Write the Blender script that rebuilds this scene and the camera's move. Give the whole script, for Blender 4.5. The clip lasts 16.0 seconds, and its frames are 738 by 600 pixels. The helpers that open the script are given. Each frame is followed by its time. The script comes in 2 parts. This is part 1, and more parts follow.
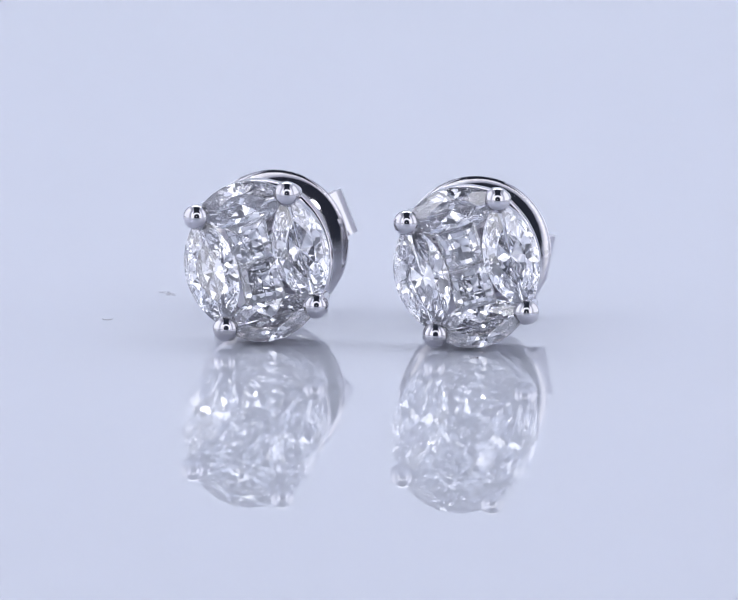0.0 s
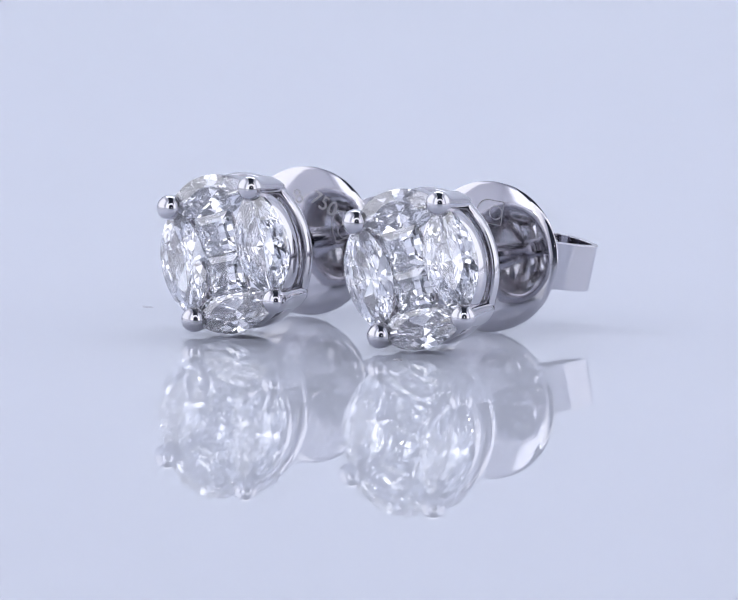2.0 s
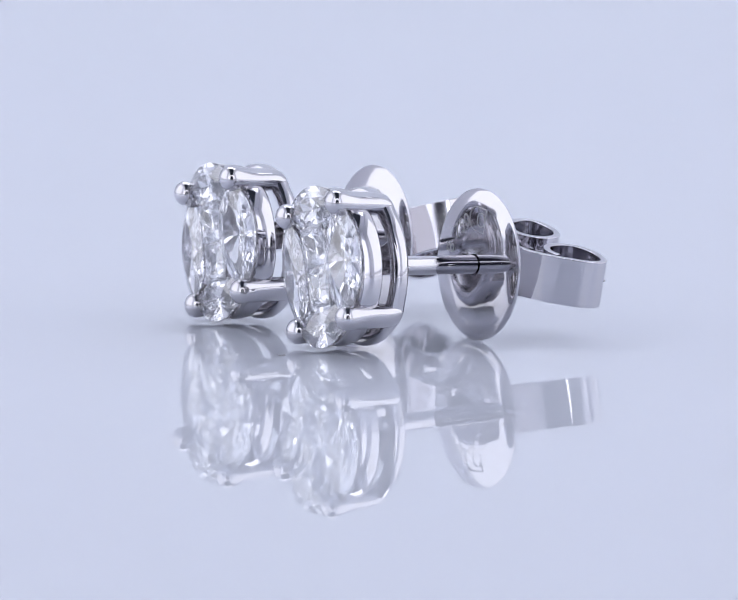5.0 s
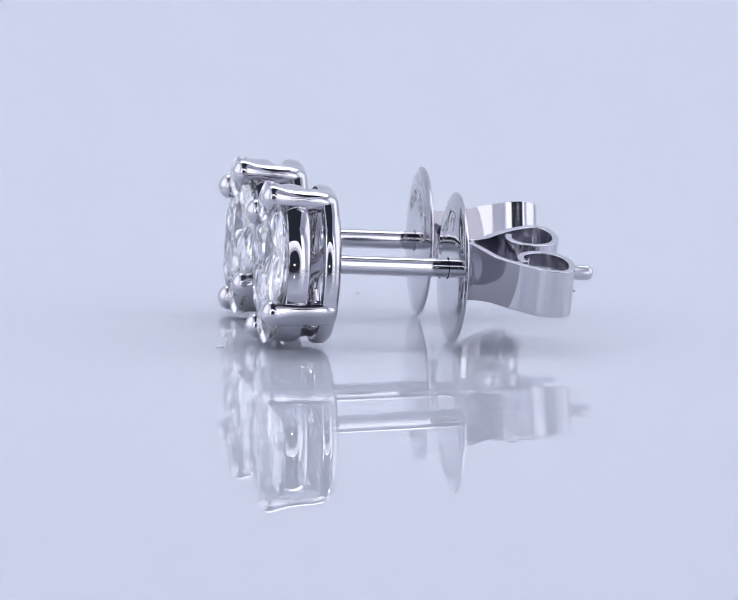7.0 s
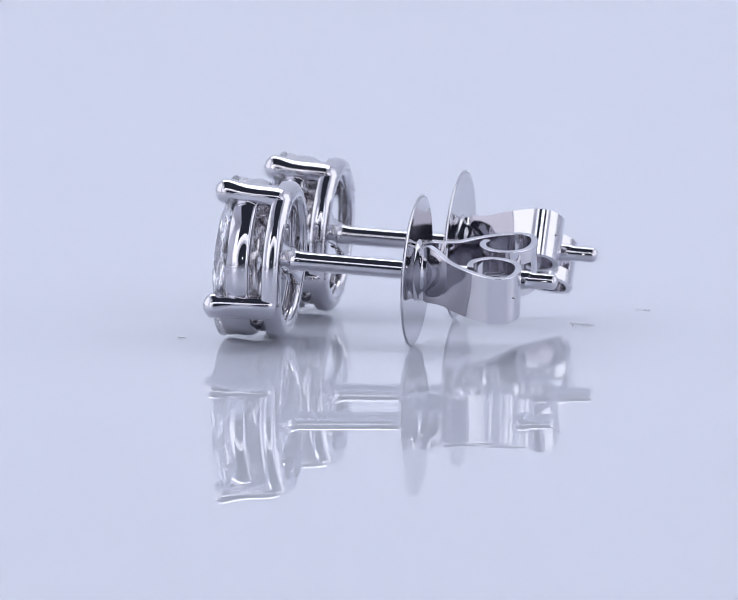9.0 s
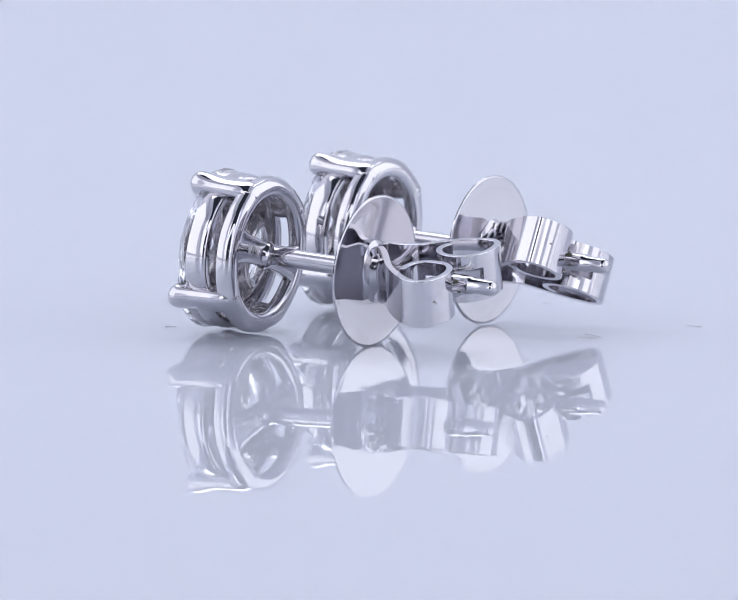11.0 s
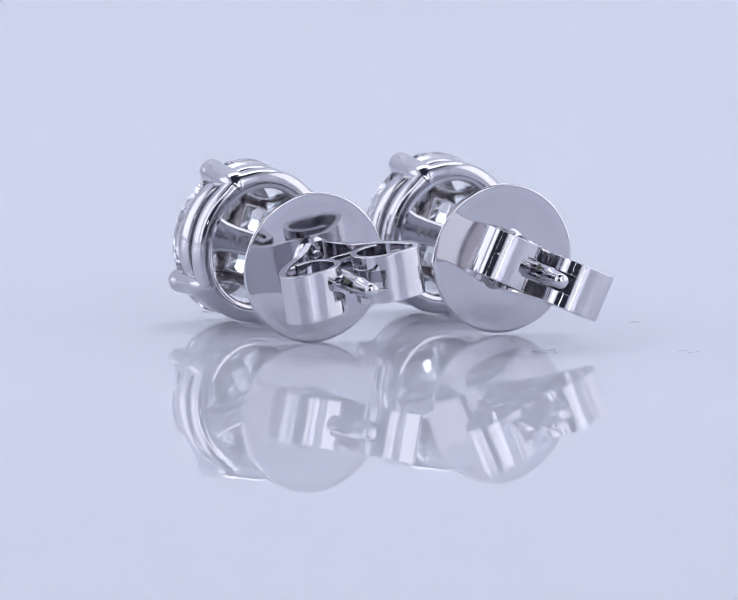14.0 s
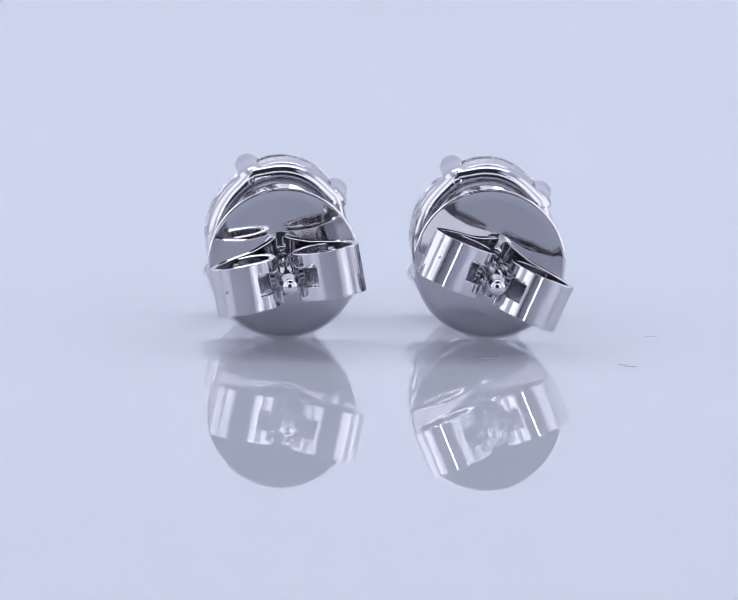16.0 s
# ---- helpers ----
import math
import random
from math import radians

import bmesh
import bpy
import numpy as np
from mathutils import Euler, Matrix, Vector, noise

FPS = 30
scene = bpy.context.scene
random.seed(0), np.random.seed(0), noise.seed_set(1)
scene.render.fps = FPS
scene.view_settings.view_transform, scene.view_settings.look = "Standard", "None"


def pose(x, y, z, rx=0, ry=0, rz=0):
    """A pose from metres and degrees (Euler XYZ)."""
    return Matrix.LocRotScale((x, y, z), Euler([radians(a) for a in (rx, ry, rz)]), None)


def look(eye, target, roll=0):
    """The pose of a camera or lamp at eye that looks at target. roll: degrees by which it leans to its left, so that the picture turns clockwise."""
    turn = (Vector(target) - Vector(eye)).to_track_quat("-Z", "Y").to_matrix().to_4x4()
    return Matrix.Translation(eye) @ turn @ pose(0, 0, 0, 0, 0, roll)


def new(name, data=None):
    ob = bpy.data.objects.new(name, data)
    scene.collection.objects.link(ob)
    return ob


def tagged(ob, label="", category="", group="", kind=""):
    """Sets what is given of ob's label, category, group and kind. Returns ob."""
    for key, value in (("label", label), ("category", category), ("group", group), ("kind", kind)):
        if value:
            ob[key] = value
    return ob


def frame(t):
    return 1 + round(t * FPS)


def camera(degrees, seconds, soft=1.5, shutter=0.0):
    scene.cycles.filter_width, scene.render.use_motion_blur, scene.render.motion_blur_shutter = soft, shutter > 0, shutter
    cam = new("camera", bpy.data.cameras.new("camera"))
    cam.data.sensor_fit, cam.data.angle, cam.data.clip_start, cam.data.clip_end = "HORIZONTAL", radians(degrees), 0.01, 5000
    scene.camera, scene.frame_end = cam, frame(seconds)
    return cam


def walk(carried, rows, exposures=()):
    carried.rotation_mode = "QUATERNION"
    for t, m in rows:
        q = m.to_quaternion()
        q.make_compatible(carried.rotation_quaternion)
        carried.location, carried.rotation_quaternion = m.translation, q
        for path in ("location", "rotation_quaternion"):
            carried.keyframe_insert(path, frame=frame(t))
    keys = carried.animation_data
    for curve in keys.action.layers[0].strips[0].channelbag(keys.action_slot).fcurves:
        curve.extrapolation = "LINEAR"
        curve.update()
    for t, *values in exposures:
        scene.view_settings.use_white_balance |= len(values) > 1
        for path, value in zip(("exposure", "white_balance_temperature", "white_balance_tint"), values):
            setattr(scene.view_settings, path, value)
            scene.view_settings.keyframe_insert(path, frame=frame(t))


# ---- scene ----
# The camera stands still; the turntable with its two ear studs turns.
# Lengths in the modelling code are millimetres, scaled by MM.
MM = 0.001
DIST, ELEV, TX, TZ, ROLL = 311.7, 7.759, -0.310, 1.309, 0.90
WIDTH_AT_PIVOT = 31.36

fov = 2 * math.degrees(math.atan(WIDTH_AT_PIVOT / 2 / DIST))
cam = camera(fov, 16.0, soft=0.95)
aim = Vector((TX, 0, TZ)) * MM
eye = aim + Vector((0, -math.cos(radians(ELEV)), math.sin(radians(ELEV)))) * DIST * MM
view = look(eye, aim, ROLL)
walk(cam, [(0, view), (16, view)])
# diamonds pass light many times from facet to facet
scene.cycles.max_bounces, scene.cycles.glossy_bounces, scene.cycles.transmission_bounces = 24, 20, 20
cam.data.dof.use_dof = True
cam.data.dof.focus_distance = (DIST - 5.0) * MM
cam.data.dof.aperture_fstop = cam.data.lens / 2.5

# ---- light: a white light tent with lamps over and beside the table, in a dim room ----
world = bpy.data.worlds.new("dim_room")
scene.world = world
world.use_nodes = True
world.node_tree.nodes["Background"].inputs[0].default_value = (0.40, 0.46, 0.70, 1)
world.node_tree.nodes["Background"].inputs[1].default_value = 0.075
scene.view_settings.exposure = 0.06


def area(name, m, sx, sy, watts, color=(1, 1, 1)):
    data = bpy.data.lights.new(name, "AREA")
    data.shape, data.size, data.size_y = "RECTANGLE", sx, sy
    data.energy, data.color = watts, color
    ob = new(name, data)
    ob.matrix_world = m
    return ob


area("tent_lamp_top", look((0, 0.205, 0.44), (0, 0.10, 0)), 0.42, 0.22, 0.78, (0.97, 0.98, 1.0))
area("tent_lamp_front", pose(-0.185, -0.250, 0.155, 90, 0, 180), 0.085, 0.30, 0.135)
area("tent_lamp_side", pose(-0.255, 0.0, 0.165, 0, -90, 0), 0.32, 0.30, 0.28)
area("tent_lamp_front", pose(0.185, -0.250, 0.155, 90, 0, 180), 0.085, 0.30, 0.135)
area("tent_lamp_side", pose(0.255, 0.0, 0.165, 0, 90, 0), 0.32, 0.30, 0.28)

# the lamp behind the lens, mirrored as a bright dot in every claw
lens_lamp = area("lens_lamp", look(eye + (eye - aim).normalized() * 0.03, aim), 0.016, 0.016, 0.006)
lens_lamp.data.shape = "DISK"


# ---- materials ----
def material(name, color, rough, metal=0.0, ior=1.5, spec=0.5, coat=0.0):
    m = bpy.data.materials.new(name)
    m.use_nodes = True
    b = m.node_tree.nodes["Principled BSDF"]
    b.inputs["Base Color"].default_value = (*color, 1)
    b.inputs["Roughness"].default_value = rough
    b.inputs["Metallic"].default_value = metal
    b.inputs["IOR"].default_value = ior
    b.inputs["Specular IOR Level"].default_value = spec
    b.inputs["Coat Weight"].default_value = coat
    return m


def vary(m, scale, amount, socket="Roughness", low=0.0, high=1.0, detail=4.0, bump=0.0, bump_scale=None, dist=0.00001):
    """Noise on one socket of the material, and a fine relief."""
    nt = m.node_tree
    b = nt.nodes["Principled BSDF"]
    tc = nt.nodes.new("ShaderNodeTexCoord")
    n = nt.nodes.new("ShaderNodeTexNoise")
    n.inputs["Scale"].default_value = scale
    n.inputs["Detail"].default_value = detail
    nt.links.new(tc.outputs["Object"], n.inputs["Vector"])
    r = nt.nodes.new("ShaderNodeMapRange")
    r.inputs["From Min"].default_value, r.inputs["From Max"].default_value = 0.3, 0.7
    r.inputs["To Min"].default_value, r.inputs["To Max"].default_value = low, high
    nt.links.new(n.outputs["Fac"], r.inputs["Value"])
    nt.links.new(r.outputs["Result"], b.inputs[socket])
    if bump:
        n2 = nt.nodes.new("ShaderNodeTexNoise")
        n2.inputs["Scale"].default_value = bump_scale or scale
        n2.inputs["Detail"].default_value = 2.0
        nt.links.new(tc.outputs["Object"], n2.inputs["Vector"])
        bp = nt.nodes.new("ShaderNodeBump")
        bp.inputs["Strength"].default_value = bump
        bp.inputs["Distance"].default_value = dist
        nt.links.new(n2.outputs["Fac"], bp.inputs["Height"])
        nt.links.new(bp.outputs["Normal"], b.inputs["Normal"])
    return m


GOLD = vary(material("polished_white_gold", (0.57, 0.562, 0.60), 0.05, 1.0), 900, 1, "Roughness", 0.03, 0.10,
            bump=0.12, bump_scale=500, dist=0.00002)
SEAT = vary(material("cast_white_gold", (0.60, 0.58, 0.60), 0.2, 1.0), 2500, 1, "Roughness", 0.12, 0.3,
            bump=0.3, bump_scale=2500, dist=0.00002)
STAMP = material("stamped_groove", (0.50, 0.49, 0.51), 0.35, 1.0)
ACRYLIC = vary(material("gloss_acrylic", (0.622, 0.657, 0.757), 0.02), 60, 1, "Roughness", 0.0, 0.004)
WALL = vary(material("tent_fabric", (0.78, 0.79, 0.86), 0.85), 30, 1, "Roughness", 0.8, 0.95)
GRIME = vary(material("residue", (0.12, 0.13, 0.10), 0.7), 4000, 1, "Roughness", 0.5, 0.9)
BACK = vary(material("backdrop_fabric", (0.757, 0.788, 0.862), 0.85), 30, 1, "Roughness", 0.8, 0.95)
BENCH = vary(material("dark_grey_paint", (0.06, 0.06, 0.07), 0.6), 40, 1, "Roughness", 0.5, 0.75)
LINT = material("lint", (0.42, 0.40, 0.43), 0.9)



def glow(name, color, strength):
    m = material(name, (0.8, 0.8, 0.8), 0.5)
    b = m.node_tree.nodes["Principled BSDF"]
    b.inputs["Emission Color"].default_value = (*color, 1)
    b.inputs["Emission Strength"].default_value = strength
    return m


DIFFUSER = glow("ring_diffuser", (1.0, 0.98, 0.95), 0.75)
LED = glow("led_glow", (0.98, 0.99, 1.0), 6.0)

DIAMOND = bpy.data.materials.new("diamond")
DIAMOND.use_nodes = True
nt = DIAMOND.node_tree
nt.nodes.remove(nt.nodes["Principled BSDF"])
glass = nt.nodes.new("ShaderNodeBsdfGlass")
glass.inputs["IOR"].default_value = 2.417
glass.inputs["Roughness"].default_value = 0.0
glass.inputs["Color"].default_value = (0.985, 0.987, 0.995, 1)
nt.links.new(glass.outputs[0], nt.nodes["Material Output"].inputs[0])


# ---- mesh helpers (millimetres) ----
def finish(bm, name, mat, smooth=40):
    bmesh.ops.recalc_face_normals(bm, faces=bm.faces)
    bmesh.ops.scale(bm, vec=(MM, MM, MM), verts=bm.verts)
    me = bpy.data.meshes.new(name)
    bm.to_mesh(me)
    bm.free()
    me.materials.append(mat)
    if smooth:
        me.shade_smooth()
        me.set_sharp_from_angle(angle=radians(smooth))
    return me


def part(name, bm, mat, parent, label="", smooth=40):
    ob = new(name, finish(bm, name, mat, smooth))
    ob.parent = parent
    return tagged(ob, label) if label else ob


def moved(bm, m):
    bmesh.ops.transform(bm, matrix=m, verts=bm.verts)
    return bm


def loft(rings, closed=False, caps=True):
    """Skin over rings of equal count."""
    bm = bmesh.new()
    vs = [[bm.verts.new(p) for p in ring] for ring in rings]
    n, k = len(vs), len(vs[0])
    for i in range(n if closed else n - 1):
        a, b = vs[i], vs[(i + 1) % n]
        for j in range(k):
            bm.faces.new((a[j], a[(j + 1) % k], b[(j + 1) % k], b[j]))
    if caps and not closed:
        bm.faces.new(vs[0])
        bm.faces.new(vs[-1])
    return bm


def revolve(profile, n=64):
    """profile of (radius, y) turned round the y axis."""
    return loft([[(r * math.cos(a), y, r * math.sin(a)) for a in [2 * math.pi * j / n for j in range(n)]]
                 for r, y in profile])


def band(a, b, section, n=160, pinch=0.0, spread=0.26):
    """An oval hoop: section of (outward, y) points carried round the ellipse a, b in the x-z plane."""
    rings = []
    for i in range(n):
        t = 2 * math.pi * i / n
        p = Vector((a * math.cos(t), 0, b * math.sin(t)))
        nrm = Vector((math.cos(t) / a, 0, math.sin(t) / b)).normalized()
        gap = min(abs(math.remainder(math.atan2(p.z, p.x) - k, 2 * math.pi)) for k in CLAW_ANGLES)
        dip = pinch * math.exp(-(gap / spread) ** 2)
        rings.append([p + nrm * (o - dip * min(1, max(0, (o + 0.35) / 0.4))) + Vector((0, y, 0)) for o, y in section])
    return loft(rings, closed=True)


CLAW_ANGLES = [math.atan2(sz * 2.42, sx * 1.96) for sx in (-1, 1) for sz in (-1, 1)]


def rounded_rect(w, h, r, seg=4):
    out = []
    for cx, cy, a0 in ((w / 2 - r, h / 2 - r, 0), (-w / 2 + r, h / 2 - r, 90), (-w / 2 + r, -h / 2 + r, 180), (w / 2 - r, -h / 2 + r, 270)):
        for k in range(seg + 1):
            a = radians(a0 + 90 * k / seg)
            out.append((cx + r * math.cos(a), cy + r * math.sin(a)))
    return out


def spline(pts, steps=8, closed=False):
    pts = [Vector(p) for p in pts]
    n = len(pts)
    out = []
    for i in range(n if closed else n - 1):
        get = (lambda k: pts[k % n]) if closed else (lambda k: pts[max(0, min(n - 1, k))])
        p0, p1, p2, p3 = get(i - 1), get(i), get(i + 1), get(i + 2)
        for s in range(steps):
            t = s / steps
            out.append(0.5 * (2 * p1 + (p2 - p0) * t + (2 * p0 - 5 * p1 + 4 * p2 - p3) * t * t
                              + (3 * p1 - p0 - 3 * p2 + p3) * t ** 3))
    if not closed:
        out.append(pts[-1])
    return out


def tube(path, radius, n=12, closed=False, up=Vector((0, 1, 0)), flat=1.0, box=1.0):
    """A rod along a path; radius may be a list. flat squeezes it along up; box below 1 squares its section."""
    def squared(v, e):
        return math.copysign(abs(v) ** e, v)

    rings = []
    m = len(path)
    for i, p in enumerate(path):
        q0 = path[(i - 1) % m] if closed else path[max(0, i - 1)]
        q1 = path[(i + 1) % m] if closed else path[min(m - 1, i + 1)]
        d = (q1 - q0).normalized()
        side = d.cross(up).normalized()
        u = side.cross(d).normalized()
        r = radius[i] if isinstance(radius, (list, tuple)) else radius
        fl = flat[i] if isinstance(flat, (list, tuple)) else flat
        e = box[i] if isinstance(box, (list, tuple)) else box
        rings.append([p + side * r * squared(math.cos(a), e) + u * r * fl * squared(math.sin(a), e) for a in [2 * math.pi * j / n for j in range(n)]])
    return loft(rings, closed=closed)


# ---- cut stones ----
def lens_outline(length, width, n):
    """A pointed oval of two arcs."""
    h, w = length / 2, width / 2
    r = (h * h + w * w) / (2 * w)
    half = math.asin(h / r)
    pts = []
    for side in (1, -1):
        for k in range(n // 2):
            a = -half + 2 * half * k / (n // 2)
            pts.append((side * (r * math.cos(a) - (r - w)), side * r * math.sin(a)))
    return pts


def square_outline(w, h, n, bulge=0.06):
    pts = []
    for k in range(4):
        a0, a1 = radians(45 + 90 * k), radians(135 + 90 * k)
        for s in range(n // 4):
            t = s / (n // 4)
            x = (math.cos(a0) * (1 - t) + math.cos(a1) * t) * 1.4142
            z = (math.sin(a0) * (1 - t) + math.sin(a1) * t) * 1.4142
            f = 1 + bulge * math.sin(math.pi * t)
            pts.append((x * f * w / 2, z * f * h / 2))
    return pts


def cut_stone(planes, size):
    """Grind a block down to flat facets. planes: (normal, offset); what lies outside is taken away."""
    bm = bmesh.new()
    bmesh.ops.create_cube(bm, size=size)
    for normal, offset in planes:
        normal = Vector(normal).normalized()
        if all(v.co.dot(normal) <= offset + 1e-5 for v in bm.verts):
            continue
        cut = bmesh.ops.bisect_plane(bm, geom=bm.verts[:] + bm.edges[:] + bm.faces[:], dist=1e-6,
                                     plane_co=normal * offset, plane_no=normal, clear_outer=True)["geom_cut"]
        rim = [e for e in cut if isinstance(e, bmesh.types.BMEdge)]
        if len(rim) > 2:
            bmesh.ops.edgenet_fill(bm, edges=rim)
    bmesh.ops.remove_doubles(bm, verts=bm.verts, dist=1e-4)
    return bm


def facet(az, r0, y0, r1, y1):
    """The plane at azimuth az through (r0, y0) and (r1, y1) of its own radial section, facing away from the stone's axis."""
    dr, dy = r1 - r0, y1 - y0
    nr, ny = abs(dy), dr if dy < 0 else -dr
    long = math.hypot(nr, ny)
    nr, ny = nr / long, ny / long
    return (nr * math.cos(az), ny, nr * math.sin(az)), nr * r0 + ny * y0


def marquise(length, width, rng, crown=0.29, depth=0.98, table=0.52):
    """A pointed oval brilliant: table towards -y, culet towards +y, girdle round y = 0."""
    h, w, g = length / 2, width / 2, 0.03
    r = (h * h + w * w) / (2 * w)
    half = math.asin(h / r)

    def fan(fractions, tips):
        out = []
        for side in (0, math.pi):
            out += [(side + f * half, r - (r - w) * math.cos(f * half)) for f in fractions]
        if tips:
            out += [(math.pi / 2, h), (-math.pi / 2, h)]
        return out

    def near(k=0.012):
        return 1 + rng.uniform(-k, k)

    planes = [((math.cos(a), 0, math.sin(a)), d) for a, d in fan([(k - 6) / 6.3 for k in range(13)], False)]
    planes += [((0, -1, 0), crown)]
    mains, halves = (-0.78, -0.27, 0.27, 0.78), (-0.93, -0.63, -0.42, -0.13, 0.13, 0.42, 0.63, 0.93)
    for a, d in fan(mains, True):
        planes.append(facet(a + rng.uniform(-0.02, 0.02), d, -g, d * table * near(), -crown))
        planes.append(facet(a + rng.uniform(-0.02, 0.02), d, g, 0, depth * near(0.006)))
    for a, d in fan(halves, False):
        planes.append(facet(a, d, -g, d * 0.80, -crown * 0.56 * near(0.03)))
    for a, d in fan((-0.52, 0.0, 0.52), False):
        planes.append(facet(a, d * table * 0.95, -crown, d * 0.80, -crown * 0.60 * near(0.03)))
    for k in range(14):
        for a, d in fan(((k - 6.5) / 6.9,), False):
            planes.append(facet(a, d, g, d * 0.26, depth * (0.785 + 0.02 * (k % 2)) * near(0.008)))
    for k in range(13):
        for a, d in fan(((k - 6) / 6.9,), False):
            planes.append(facet(a, d, g, d * 0.62, depth * 0.47 * near(0.02)))
    return cut_stone(planes, 2.2 * max(h, 1))


def princess(size, tall, rng, crown=0.24, depth=0.94, table=0.58):
    """A square stone: chevrons on the pavilion, two steps on the crown."""
    w, g = size / 2, 0.03
    planes = [((0, -1, 0), crown)]
    for q in range(4):
        az = q * math.pi / 2
        planes.append(((math.cos(az), 0, math.sin(az)), w))
        planes.append(((math.cos(az + math.pi / 4), 0, math.sin(az + math.pi / 4)), w * 1.36))
        planes.append(facet(az, w, -g, w * 0.82, -crown * 0.55))
        planes.append(facet(az, w * table, -crown, w * 0.86, -crown * 0.45))
        planes.append(facet(az + math.pi / 4, w * 1.36, -g, w * 0.95, -crown * 0.98))
        planes.append(facet(az, w, g, 0, depth * 1.5))
        for step, deep in ((15, 1.17),):
            d = radians(step)
            for turn in (-d, d):
                planes.append(facet(az + turn, w * (math.cos(d) + math.sin(d)) * 0.985, g, 0, depth * deep * (1 + rng.uniform(-0.015, 0.015))))
        planes.append(facet(az + math.pi / 4, w * 1.40, g, 0, depth))
    bm = cut_stone(planes, 2.2 * w)
    bmesh.ops.scale(bm, vec=(1, 1, tall / size), verts=bm.verts)
    return bm


# ---- the sheet metal of the clip ----
def sheet(path, width, thick, keep=lambda i, j: True, m=10, taper=lambda i: 1.0):
    """A strip standing on edge along a plan path of (x, y): width along z."""
    n = len(path)
    nor = []
    for i in range(n):
        d = (path[min(n - 1, i + 1)] - path[max(0, i - 1)])
        nor.append(Vector((d.y, -d.x, 0)).normalized())
    bm = bmesh.new()
    grid = [[[bm.verts.new(path[i] + nor[i] * s * thick / 2 + Vector((0, 0, (j / m - 0.5) * width * taper(i))))
              for j in range(m + 1)] for i in range(n)] for s in (-1, 1)]
    cells = {(i, j) for i in range(n - 1) for j in range(m) if keep(i, j)}
    for i, j in cells:
        for g in grid:
            bm.faces.new((g[i][j], g[i + 1][j], g[i + 1][j + 1], g[i][j + 1]))
        for (di, dj, p, q) in ((-1, 0, (i, j), (i, j + 1)), (1, 0, (i + 1, j), (i + 1, j + 1)),
                               (0, -1, (i, j), (i + 1, j)), (0, 1, (i, j + 1), (i + 1, j + 1))):
            if (i + di, j + dj) not in cells:
                a, b = grid
                bm.faces.new((a[p[0]][p[1]], a[q[0]][q[1]], b[q[0]][q[1]], b[p[0]][p[1]]))
    bmesh.ops.delete(bm, geom=[v for v in bm.verts if not v.link_faces], context="VERTS")
    return bm


# ---- the setting: table, tent, room ----
def build_setting():
    bm = revolve([(0.001, -2.0), (170, -2.0), (171, -1.0), (170.6, -0.2), (170, 0), (0.001, 0)], 128)
    moved(bm, Matrix.Rotation(radians(90), 4, "X"))
    top = new("turntable", finish(bm, "turntable", ACRYLIC, 0))
    tagged(top, "glossy pale lavender acrylic turntable top mirroring the studs", "turntable", kind="structure")

    def slab(name, x0, y0, z0, x1, y1, z1, mat, label):
        b = bmesh.new()
        bmesh.ops.create_cube(b, size=1)
        for v in b.verts:
            v.co = Vector((x0 + (v.co.x + 0.5) * (x1 - x0), y0 + (v.co.y + 0.5) * (y1 - y0), z0 + (v.co.z + 0.5) * (z1 - z0)))
        ob = new(name, finish(b, name, mat, 0))
        return tagged(ob, label, "wall", kind="structure")

    slab("floor", -266, -232, -14, 266, 336, -4, WALL, "pale lavender cloth floor of the light tent")
    slab("bench", -266, -225, -180, 266, 336, -14, BENCH, "dark grey painted bench under the light tent")
    slab("ground", -900, -900, -190, 900, 900, -180, BENCH, "dark grey studio floor under the light tent")
    slab("wall_north", -260, 330, -4, 260, 336, 460, BACK, "pale blue cloth back of the light tent")
    slab("wall_west", -266, -260, -4, -260, 336, 460, WALL, "white cloth side of the light tent")
    slab("wall_east", 260, -260, -4, 266, 336, 460, WALL, "white cloth side of the light tent")
    slab("ceiling", -266, 90, 460, 266, 336, 466, WALL, "white cloth top of the light tent")
    slab("ceiling_front_left", -266, -266, 460, -165, 90, 466, WALL, "white cloth top of the light tent")
    slab("ceiling_front_right", 165, -266, 460, 266, 90, 466, WALL, "white cloth top of the light tent")
    slab("wall_south_left", -266, -266, -4, -140, -260, 460, WALL, "white cloth front of the light tent")
    slab("wall_south_right", 140, -266, -4, 266, -260, 460, WALL, "white cloth front of the light tent")
    return top


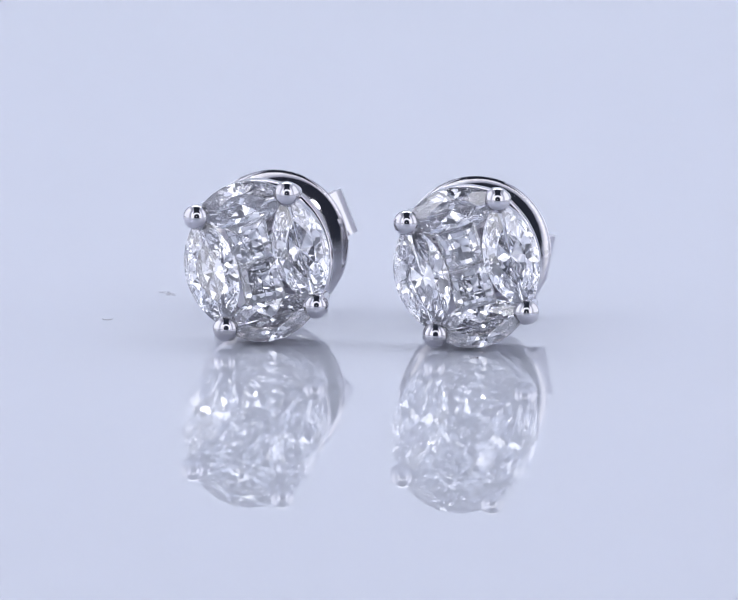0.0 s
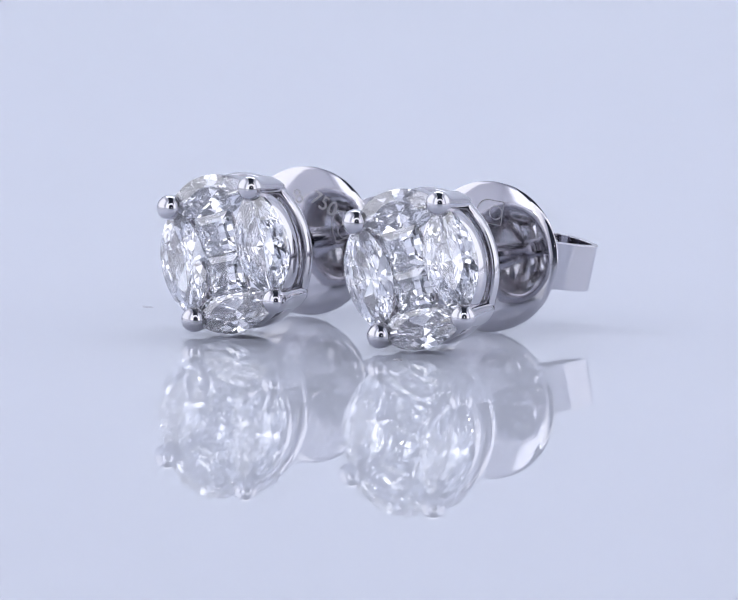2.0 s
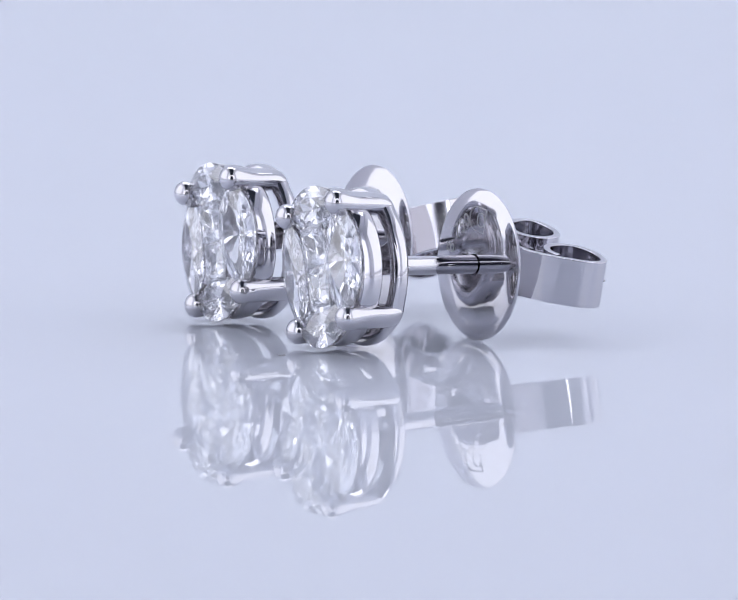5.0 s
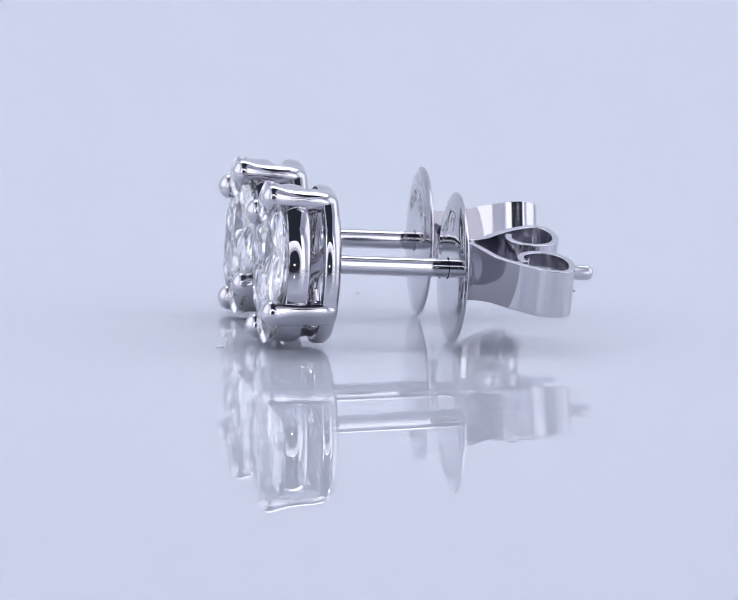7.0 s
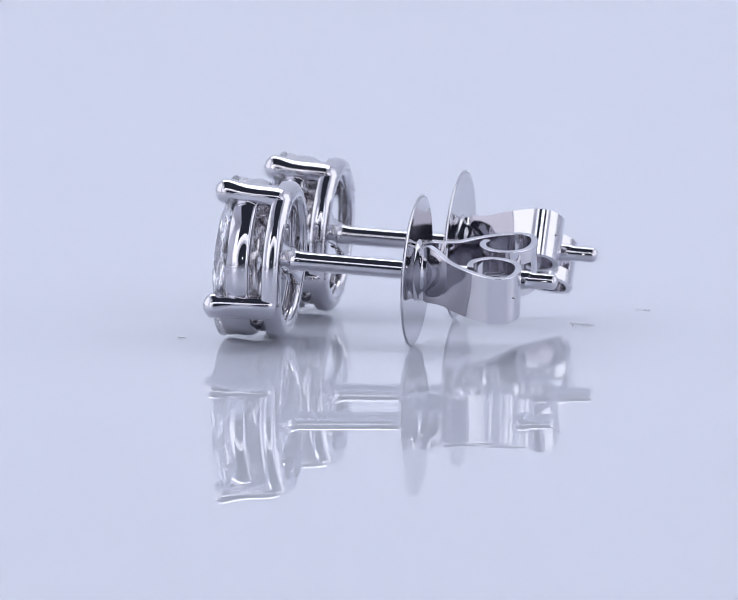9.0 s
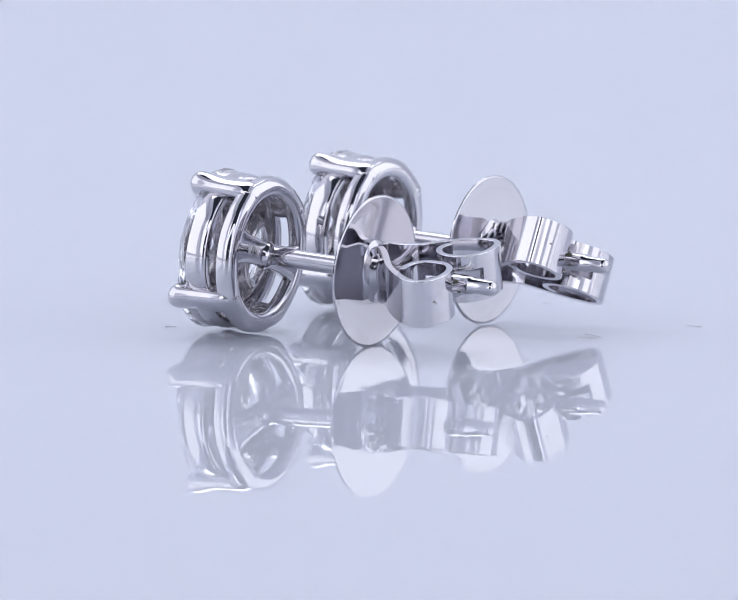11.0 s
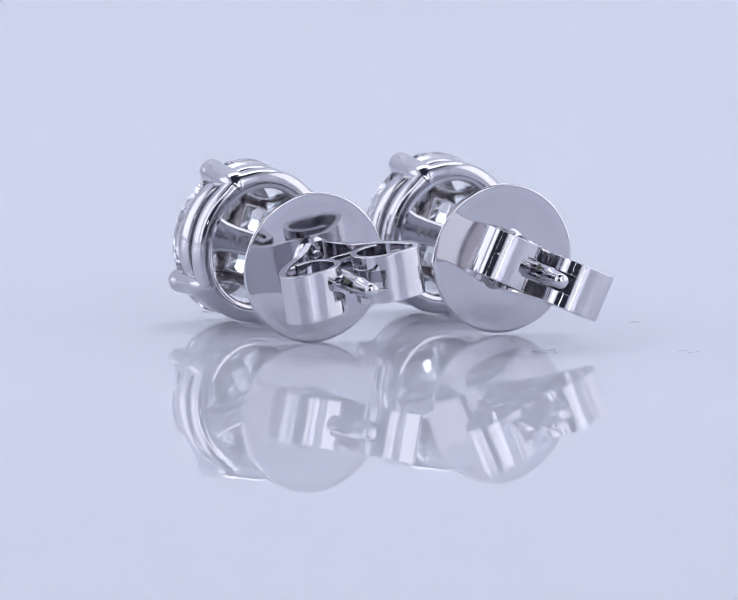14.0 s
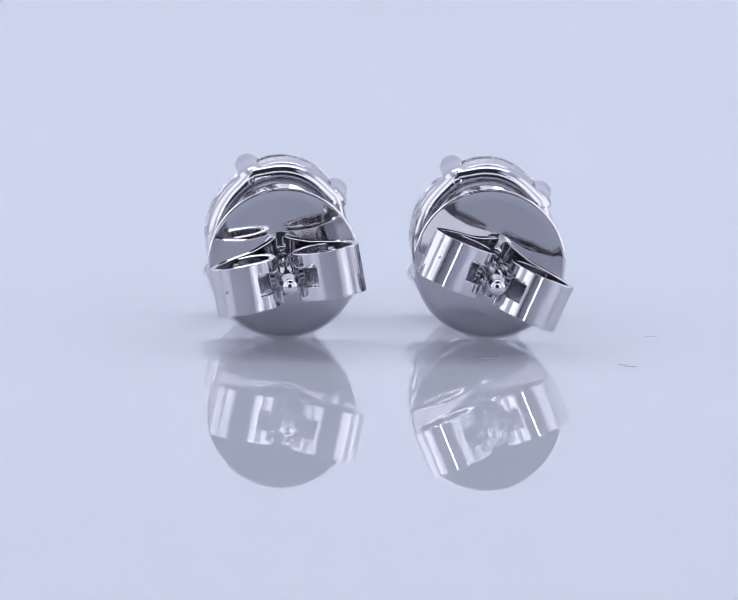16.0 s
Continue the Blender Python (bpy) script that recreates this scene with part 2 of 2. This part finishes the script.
# ---- the ring light round the lens ----
def ring_light(angle_in=19.0, angle_mid=23.0, angle_out=29.5, gap=0.245, leds=46):
    """A wide white ring facing the studs, with a row of small bright LEDs along its rim."""
    toward = (eye - aim).normalized()
    centre = aim + toward * gap / math.cos(radians(ELEV))
    r0, rm, r1 = (1000 * gap * math.tan(radians(a)) for a in (angle_in, angle_mid, angle_out))
    thing = new("ring_light")
    thing.matrix_world = look(centre, aim) @ Matrix.Rotation(radians(-90), 4, "X")
    tagged(thing, "white LED ring light standing round the lens", "ring light")
    body = revolve_open([(r0, -6), (r1 + 9, -6), (r1 + 12, -3), (r1 + 12, 1), (r1 + 9, 2.5), (r0, 2.5)])
    part("body", body, WALL, thing, "white plastic housing")
    part("diffuser", revolve_open([(rm, 2.8), (r1, 2.8), (r1, 3.6), (rm, 3.6)]), DIFFUSER, thing, "glowing white diffuser ring")
    bm = bmesh.new()
    bmesh.ops.create_icosphere(bm, subdivisions=1, radius=4.0)
    bead = finish(bm, "led", LED, 80)
    for k in range(leds):
        a = 2 * math.pi * k / leds
        ob = new("led", bead)
        ob.parent = thing
        ob.location = Vector(((r1 + 5) * math.cos(a), 3.2, (r1 + 5) * math.sin(a))) * MM


def revolve_open(profile, n=96):
    """A closed section of (radius, y) turned round the y axis, with a hole in the middle."""
    return loft([[(r * math.cos(a), y, r * math.sin(a)) for r, y in profile] for a in [2 * math.pi * k / n for k in range(n)]], closed=True)


# ---- one ear stud ----
PRX, PRZ = 1.96, 2.42          # the four claws
RA, RB = 2.90, 3.20            # the oval of the basket


def head_parts(thing, m, rng):
    """The claw-set head. Local y runs from the face to the post; y = 0 at the claw tips."""
    def add(name, bm, mat, label="", smooth=40):
        return part(name, moved(bm, m), mat, thing, label, smooth)

    # front gallery hoop and rear hoop
    add("gallery_hoop", band(RA, RB, [(-0.22, 0.60), (-0.04, 0.55), (0.03, 0.59), (0.065, 0.70), (0.10, 0.88), (0.115, 1.05), (0.10, 1.22), (0.065, 1.38), (0.03, 1.47), (-0.05, 1.52), (-0.25, 1.53), (-0.46, 1.45), (-0.50, 1.25), (-0.34, 0.75)], pinch=0.10), GOLD,
        "polished white gold hoop under the stones")
    add("rear_hoop", band(RA - 0.1, RB - 0.1, [(0.06, 2.10), (0.17, 2.14), (0.22, 2.24), (0.23, 2.45), (0.20, 2.62), (0.10, 2.76), (-0.08, 2.84), (-0.30, 2.86), (-0.48, 2.82), (-0.58, 2.70), (-0.60, 2.5), (-0.50, 2.25), (-0.30, 2.12)], pinch=-0.11, spread=0.14), GOLD,
        "polished white gold rear hoop of the basket")
    # four claws
    for sx in (-1, 1):
        for sz in (-1, 1):
            out = Vector((sx * PRX, 0, sz * PRZ)).normalized()
            c = Vector((sx * PRX, 0, sz * PRZ))
            # rounded bead, straight strap, shoulder into the rear hoop
            path, rad, flats, boxes = [], [], [], []
            for k in range(9):
                y = 0.05 - 0.43 * math.cos(math.pi / 2 * k / 8)
                path.append(c + Vector((0, y, 0)))
                rad.append(0.54 * max(0.05, math.sin(math.pi / 2 * k / 8)))
                flats.append(1.0)
                boxes.append(1.0)
            for y, o, r, fl, e in ((0.18, 0.0, 0.535, 0.98, 1.0), (0.34, -0.01, 0.525, 0.95, 0.95), (0.55, -0.03, 0.515, 0.90, 0.85), (0.9, -0.06, 0.51, 0.86, 0.75), (1.4, -0.08, 0.51, 0.84, 0.7),
                                   (1.9, -0.09, 0.51, 0.84, 0.7), (2.25, -0.11, 0.50, 0.82, 0.72), (2.48, -0.14, 0.48, 0.77, 0.74), (2.62, -0.22, 0.41, 0.68, 0.80), (2.70, -0.32, 0.33, 0.60, 0.88),
                                   (2.74, -0.42, 0.25, 0.55, 0.95), (2.75, -0.52, 0.16, 0.5, 1.0)):
                path.append(c + out * o + Vector((0, y, 0)))
                rad.append(r)
                flats.append(fl)
                boxes.append(e)
            bm = tube(path, rad, 24, up=out, flat=flats, box=boxes)
            add("claw", bm, GOLD, "", 60)
    # cross bar that carries the post, with the stamp marks on it
    sec = rounded_rect(1.0, 0.55, 0.14, 3)
    bar = loft([[(x, 2.54 + b, a * 2.1) for a, b in sec] for x in (-2.5,)] + [[(x, 2.54 + b, a * w) for a, b in sec] for x, w in ((-2.25, 1.65), (-1.9, 1.36), (-1.3, 1.18), (-0.5, 1.08), (0.5, 1.08), (1.3, 1.18), (1.9, 1.36), (2.25, 1.65), (2.5, 2.1))])
    add("cross_bar", bar, GOLD)
    for k, (x, w, h) in enumerate([(-1.9, 0.16, 0.45), (-1.62, 0.2, 0.45), (-1.34, 0.12, 0.45), (-1.08, 0.18, 0.45), (0.9, 0.2, 0.4), (1.25, 0.14, 0.4), (1.55, 0.2, 0.4)]):
        b = loft([[(x + a, y, z) for a, z in rounded_rect(w, h, 0.04, 2)] for y in (2.78, 2.822)])
        add("stamp_mark", b, STAMP)

    # stones and the seats under them
    def stone(name, cut, outline, cx, cz, turn, tilt_axis, tilt, y, label):
        place = (m @ Matrix.Translation((cx, y, cz)) @ Matrix.Rotation(tilt, 4, tilt_axis) @ Matrix.Rotation(turn, 4, "Y")
                 @ Matrix.Rotation(radians(rng.uniform(-3, 3)), 4, "X") @ Matrix.Rotation(radians(rng.uniform(-3, 3)), 4, "Z"))
        part(name, moved(cut, place), DIAMOND, thing, label, 0)
        cup = [[(x * k, y, z * k) for k, y in ((0.94, 0.28), (0.93, 0.34), (0.70, 0.92), (0.64, 1.0), (0.56, 1.0), (0.58, 0.90), (0.84, 0.30), (0.88, 0.26))] for x, z in outline]
        part("stone_seat", moved(loft(cup, closed=True), place), SEAT, thing, "", 50)

    long_cut = lens_outline(4.75, 2.30, 40)
    short_cut = lens_outline(4.05, 1.95, 40)
    mq = "clear faceted marquise-cut diamond"
    for sx in (-1, 1):
        stone("marquise_diamond", marquise(4.75, 2.30, rng), long_cut, sx * 1.92, 0.0, 0, "Z", radians(sx * 9), 0.18, mq)
    for sz, lean in ((1, 6), (-1, -5)):
        stone("marquise_diamond", marquise(4.05, 1.95, rng, 0.27, 0.84), short_cut, 0.0, sz * 2.42, radians(90), "X", radians(lean), 0.16, mq)
    pr = square_outline(1.66, 1.70, 16)
    pc = "clear square princess-cut diamond"
    for sz in (1, -1):
        stone("princess_diamond", princess(1.72, 1.74, rng), pr, -0.02 * sz, sz * 0.86, radians(rng.uniform(-5, 5)), "X", radians(sz * 3), 0.10, pc)


def post_part(thing, m, length):
    prof = [(0.001, 2.5), (0.60, 2.5), (0.58, 2.76), (0.50, 2.86), (0.435, 3.02), (0.40, 3.25), (0.40, length - 1.3), (0.385, length - 1.15), (0.33, length - 1.05),
            (0.33, length - 0.22), (0.30, length - 0.1), (0.2, length - 0.02), (0.001, length)]
    part("post", moved(revolve(prof, 28), m), GOLD, thing, "straight polished white gold post", 50)


def clip_part(thing, m, y, roll):
    """The butterfly clip: dished disc, folded base, two curled wings."""
    back = new("butterfly_clip")
    back.parent = thing
    tagged(back, "polished white gold butterfly clip pushed onto the post")
    R = 3.21
    front = [(0.46, y - 0.10), (1.2, y - 0.098), (1.8, y - 0.088), (2.25, y - 0.066), (2.6, y - 0.03), (2.85, y + 0.012), (R - 0.13, y + 0.06), (R - 0.05, y + 0.092), (R, y + 0.13)]
    rear = [(R - 0.02, y + 0.172), (R - 0.06, y + 0.19), (R - 0.11, y + 0.194), (R - 0.17, y + 0.188), (2.7, y + 0.188), (2.0, y + 0.189), (1.2, y + 0.19), (0.46, y + 0.19)]
    prof = front + rear
    rings = [[(r * math.cos(a), yy, r * math.sin(a)) for a in [2 * math.pi * j / 96 for j in range(96)]] for r, yy in prof]
    disc = part("disc", moved(loft(rings, closed=True), m), GOLD, back, "round mirror-bright disc", 50)
    mr = m @ Matrix.Rotation(roll, 4, "Y")
    hub = [(0.45, y + 0.17), (1.02, y + 0.17), (0.96, y + 0.26), (0.80, y + 0.34), (0.70, y + 0.46), (0.66, y + 0.62), (0.58, y + 0.68), (0.45, y + 0.66)]
    rings = [[(r * math.cos(a), yy, r * 1.35 * math.sin(a)) for a in [2 * math.pi * j / 40 for j in range(40)]] for r, yy in hub]
    part("collar", moved(loft(rings, closed=True), mr), GOLD, back, "", 50)
    plan = [(0.30, 0.26), (0.24, 0.50), (0.32, 0.74), (0.54, 1.02), (0.84, 1.30), (1.18, 1.58), (1.62, 1.95), (2.05, 2.40), (2.45, 2.88), (2.78, 3.38), (2.97, 3.82), (2.99, 4.18), (2.82, 4.48), (2.45, 4.66), (1.9, 4.74),
            (1.35, 4.68), (0.88, 4.46), (0.57, 4.08), (0.48, 3.58), (0.62, 3.10), (0.98, 2.78), (1.42, 2.68), (1.86, 2.78)]
    for s in (-1, 1):
        path = [Vector((s * p.x, y + p.y, 0)) for p in spline([(a, b, 0) for a, b in plan], 6)]
        n = len(path)

        def keep(i, j, path=path):
            p = path[i]
            return not (p.y - y > 3.15 and abs(p.x) < 1.28 and i > n * 0.6 and 3 <= j <= 6)
        wing = part("wing", moved(sheet(path, 2.02, 0.27, keep, taper=lambda i: 1 + 0.24 * max(0, 1 - abs(i - 12) / 20)), mr), GOLD, back, "", 45)
        soft = wing.modifiers.new("soft_edges", "BEVEL")
        soft.width, soft.segments, soft.limit_method, soft.angle_limit = 0.085 * MM, 3, "ANGLE", radians(50)
    # a casting pit and specks of residue where the curls grip the post
    for x, yy, z, r, mat in ((2.60, y + 4.81, 0.05, 0.05, STAMP), (0.36, y + 4.35, 0.22, 0.13, GRIME), (-0.40, y + 4.1, 0.05, 0.10, GRIME), (0.3, y + 4.5, -0.2, 0.09, GRIME)):
        b = bmesh.new()
        bmesh.ops.create_icosphere(b, subdivisions=2, radius=r)
        for v in b.verts:
            v.co *= 1 + 0.5 * noise.noise(v.co * 14)
            v.co += Vector((x, yy, z))
        part("pit" if mat == STAMP else "residue", moved(b, mr), mat, back)
    return disc


def stamp_part(thing, m, y, turn):
    """Fineness marks and a maker's sign, stamped round the front of the disc. turn: where the sign stands, degrees from the top."""
    for body, ang in (("K18", turn - 96), ("750", turn - 42)):
        cu = bpy.data.curves.new("stamp_text", "FONT")
        cu.body, cu.size, cu.extrude, cu.align_x = body, 0.88 * MM, 0.012 * MM, "CENTER"
        ob = new("stamp_text", cu)
        dg = bpy.context.evaluated_depsgraph_get()
        me = bpy.data.meshes.new_from_object(ob.evaluated_get(dg))
        bpy.data.objects.remove(ob)
        me.transform(Matrix.Scale(1 / MM, 4))
        bm = bmesh.new()
        bm.from_mesh(me)
        moved(bm, m @ Matrix.Rotation(radians(ang), 4, "Y") @ Matrix.Translation((0, y - 0.094, 1.60)) @ Matrix.Rotation(radians(87.5), 4, "X"))
        part("stamp_text", bm, STAMP, thing, "small stamped fineness mark", 0)
    base = m @ Matrix.Rotation(radians(turn), 4, "Y") @ Matrix.Translation((-0.05, y - 0.078, 1.93)) @ Matrix.Scale(1.2, 4)
    arc = [Vector((-0.15 + 0.42 * math.cos(a), 0, 0.42 * math.sin(a))) for a in [radians(90 + 180 * k / 14) for k in range(15)]]
    path = [Vector((0.42, 0, -0.42)), Vector((0.42, 0, 0.42))] + arc
    part("stamp_mark", moved(tube(path, 0.022, 6, True), base), STAMP, thing, "", 60)
    ring = [Vector((0.16 + 0.24 * math.cos(a), 0, 0.24 * math.sin(a))) for a in [2 * math.pi * k / 20 for k in range(20)]]
    part("stamp_mark", moved(tube(ring, 0.022, 6, True), base), STAMP, thing, "", 60)


def ear_stud(head, tip, roll, clip_y, clip_roll, mark, seed, label):
    """head, tip: centre of the claw square and end of the post, in millimetres at the start of the clip."""
    rng = random.Random(seed)
    head, tip = Vector(head), Vector(tip)
    base = Vector(((head.x + tip.x) / 2, (head.y + tip.y) / 2, 0))
    thing = new("ear_stud")
    tagged(thing, label, "earring", "pair of ear studs")
    axis = (tip - head).normalized()
    side = axis.cross(Vector((0, 0, 1))).normalized()
    up = side.cross(axis)
    rot = Matrix((side, axis, up)).transposed().to_4x4()
    m = Matrix.Translation(head - base) @ rot
    mh = m @ Matrix.Rotation(roll, 4, "Y")
    head_parts(thing, mh, rng)
    post_part(thing, m, (tip - head).length)
    clip_part(thing, m, clip_y, clip_roll)
    stamp_part(thing, m, clip_y, mark)
    return thing, base


table = build_setting()
ring_light()
stud_a, base_a = ear_stud((-5.06, -5.06, 3.54), (-3.94, 9.00, 3.02), radians(-15.8), 7.95, radians(-23), 69, 3,
                          "white gold cluster ear stud with marquise and princess diamonds")
stud_b, base_b = ear_stud((3.72, -5.85, 3.53), (4.60, 8.20, 2.94), radians(-15.5), 7.98, radians(11), 6, 11,
                          "white gold cluster ear stud with marquise and princess diamonds")


def lint(x, y, turn, strokes):
    """A fine fibre lying on the table at x, y (millimetres at the start)."""
    thing = new("lint_fibre")
    tagged(thing, "thin curled grey lint fibre lying on the turntable", "lint", "lint on the turntable")
    for pts in strokes:
        path = spline([(a, b, 0.02 + 0.05 * math.sin(3 * i)**2) for i, (a, b) in enumerate(pts)], 6)
        part("fibre", moved(tube(path, 0.010, 6, up=Vector((0, 0, 1))), Matrix.Rotation(radians(turn), 4, "Z")), LINT, thing)
    return thing, Vector((x, y, 0))


fibres = [
    lint(-3.45, 8.39, 130, [[(-0.5, -0.1), (-0.2, 0.2), (0.1, 0.9), (0.45, 0.1), (0.5, -0.3)], [(-0.1, -0.3), (0.15, -0.2), (0.3, -0.35)]]),
    lint(-8.98, 10.67, 140, [[(-0.4, 0.2), (-0.1, 0.5), (0.15, -0.1), (0.5, 0.3)]]),
    lint(-11.43, 2.23, 170, [[(-0.2, 0.1), (0.05, 0.3), (0.3, 0.1)]]),
    lint(4.18, -7.84, 60, [[(-0.15, 0.2), (0.05, -0.1), (0.2, 0.15), (0.1, 0.4)]]),
]


# ---- the turn ----
W1, W2 = 10.875, -0.0041        # degrees per second, and its slight slowing


def motions():
    for thing, base in ((stud_a, base_a), (stud_b, base_b), (table, Vector((0, 0, 0))), *fibres):
        rows = []
        for k in range(33):
            t = k * 0.5
            turn = Matrix.Rotation(-radians(W1 * t + W2 * t * t), 4, "Z")
            rows.append((t, turn @ Matrix.Translation(base * MM)))
        walk(thing, rows)


motions()
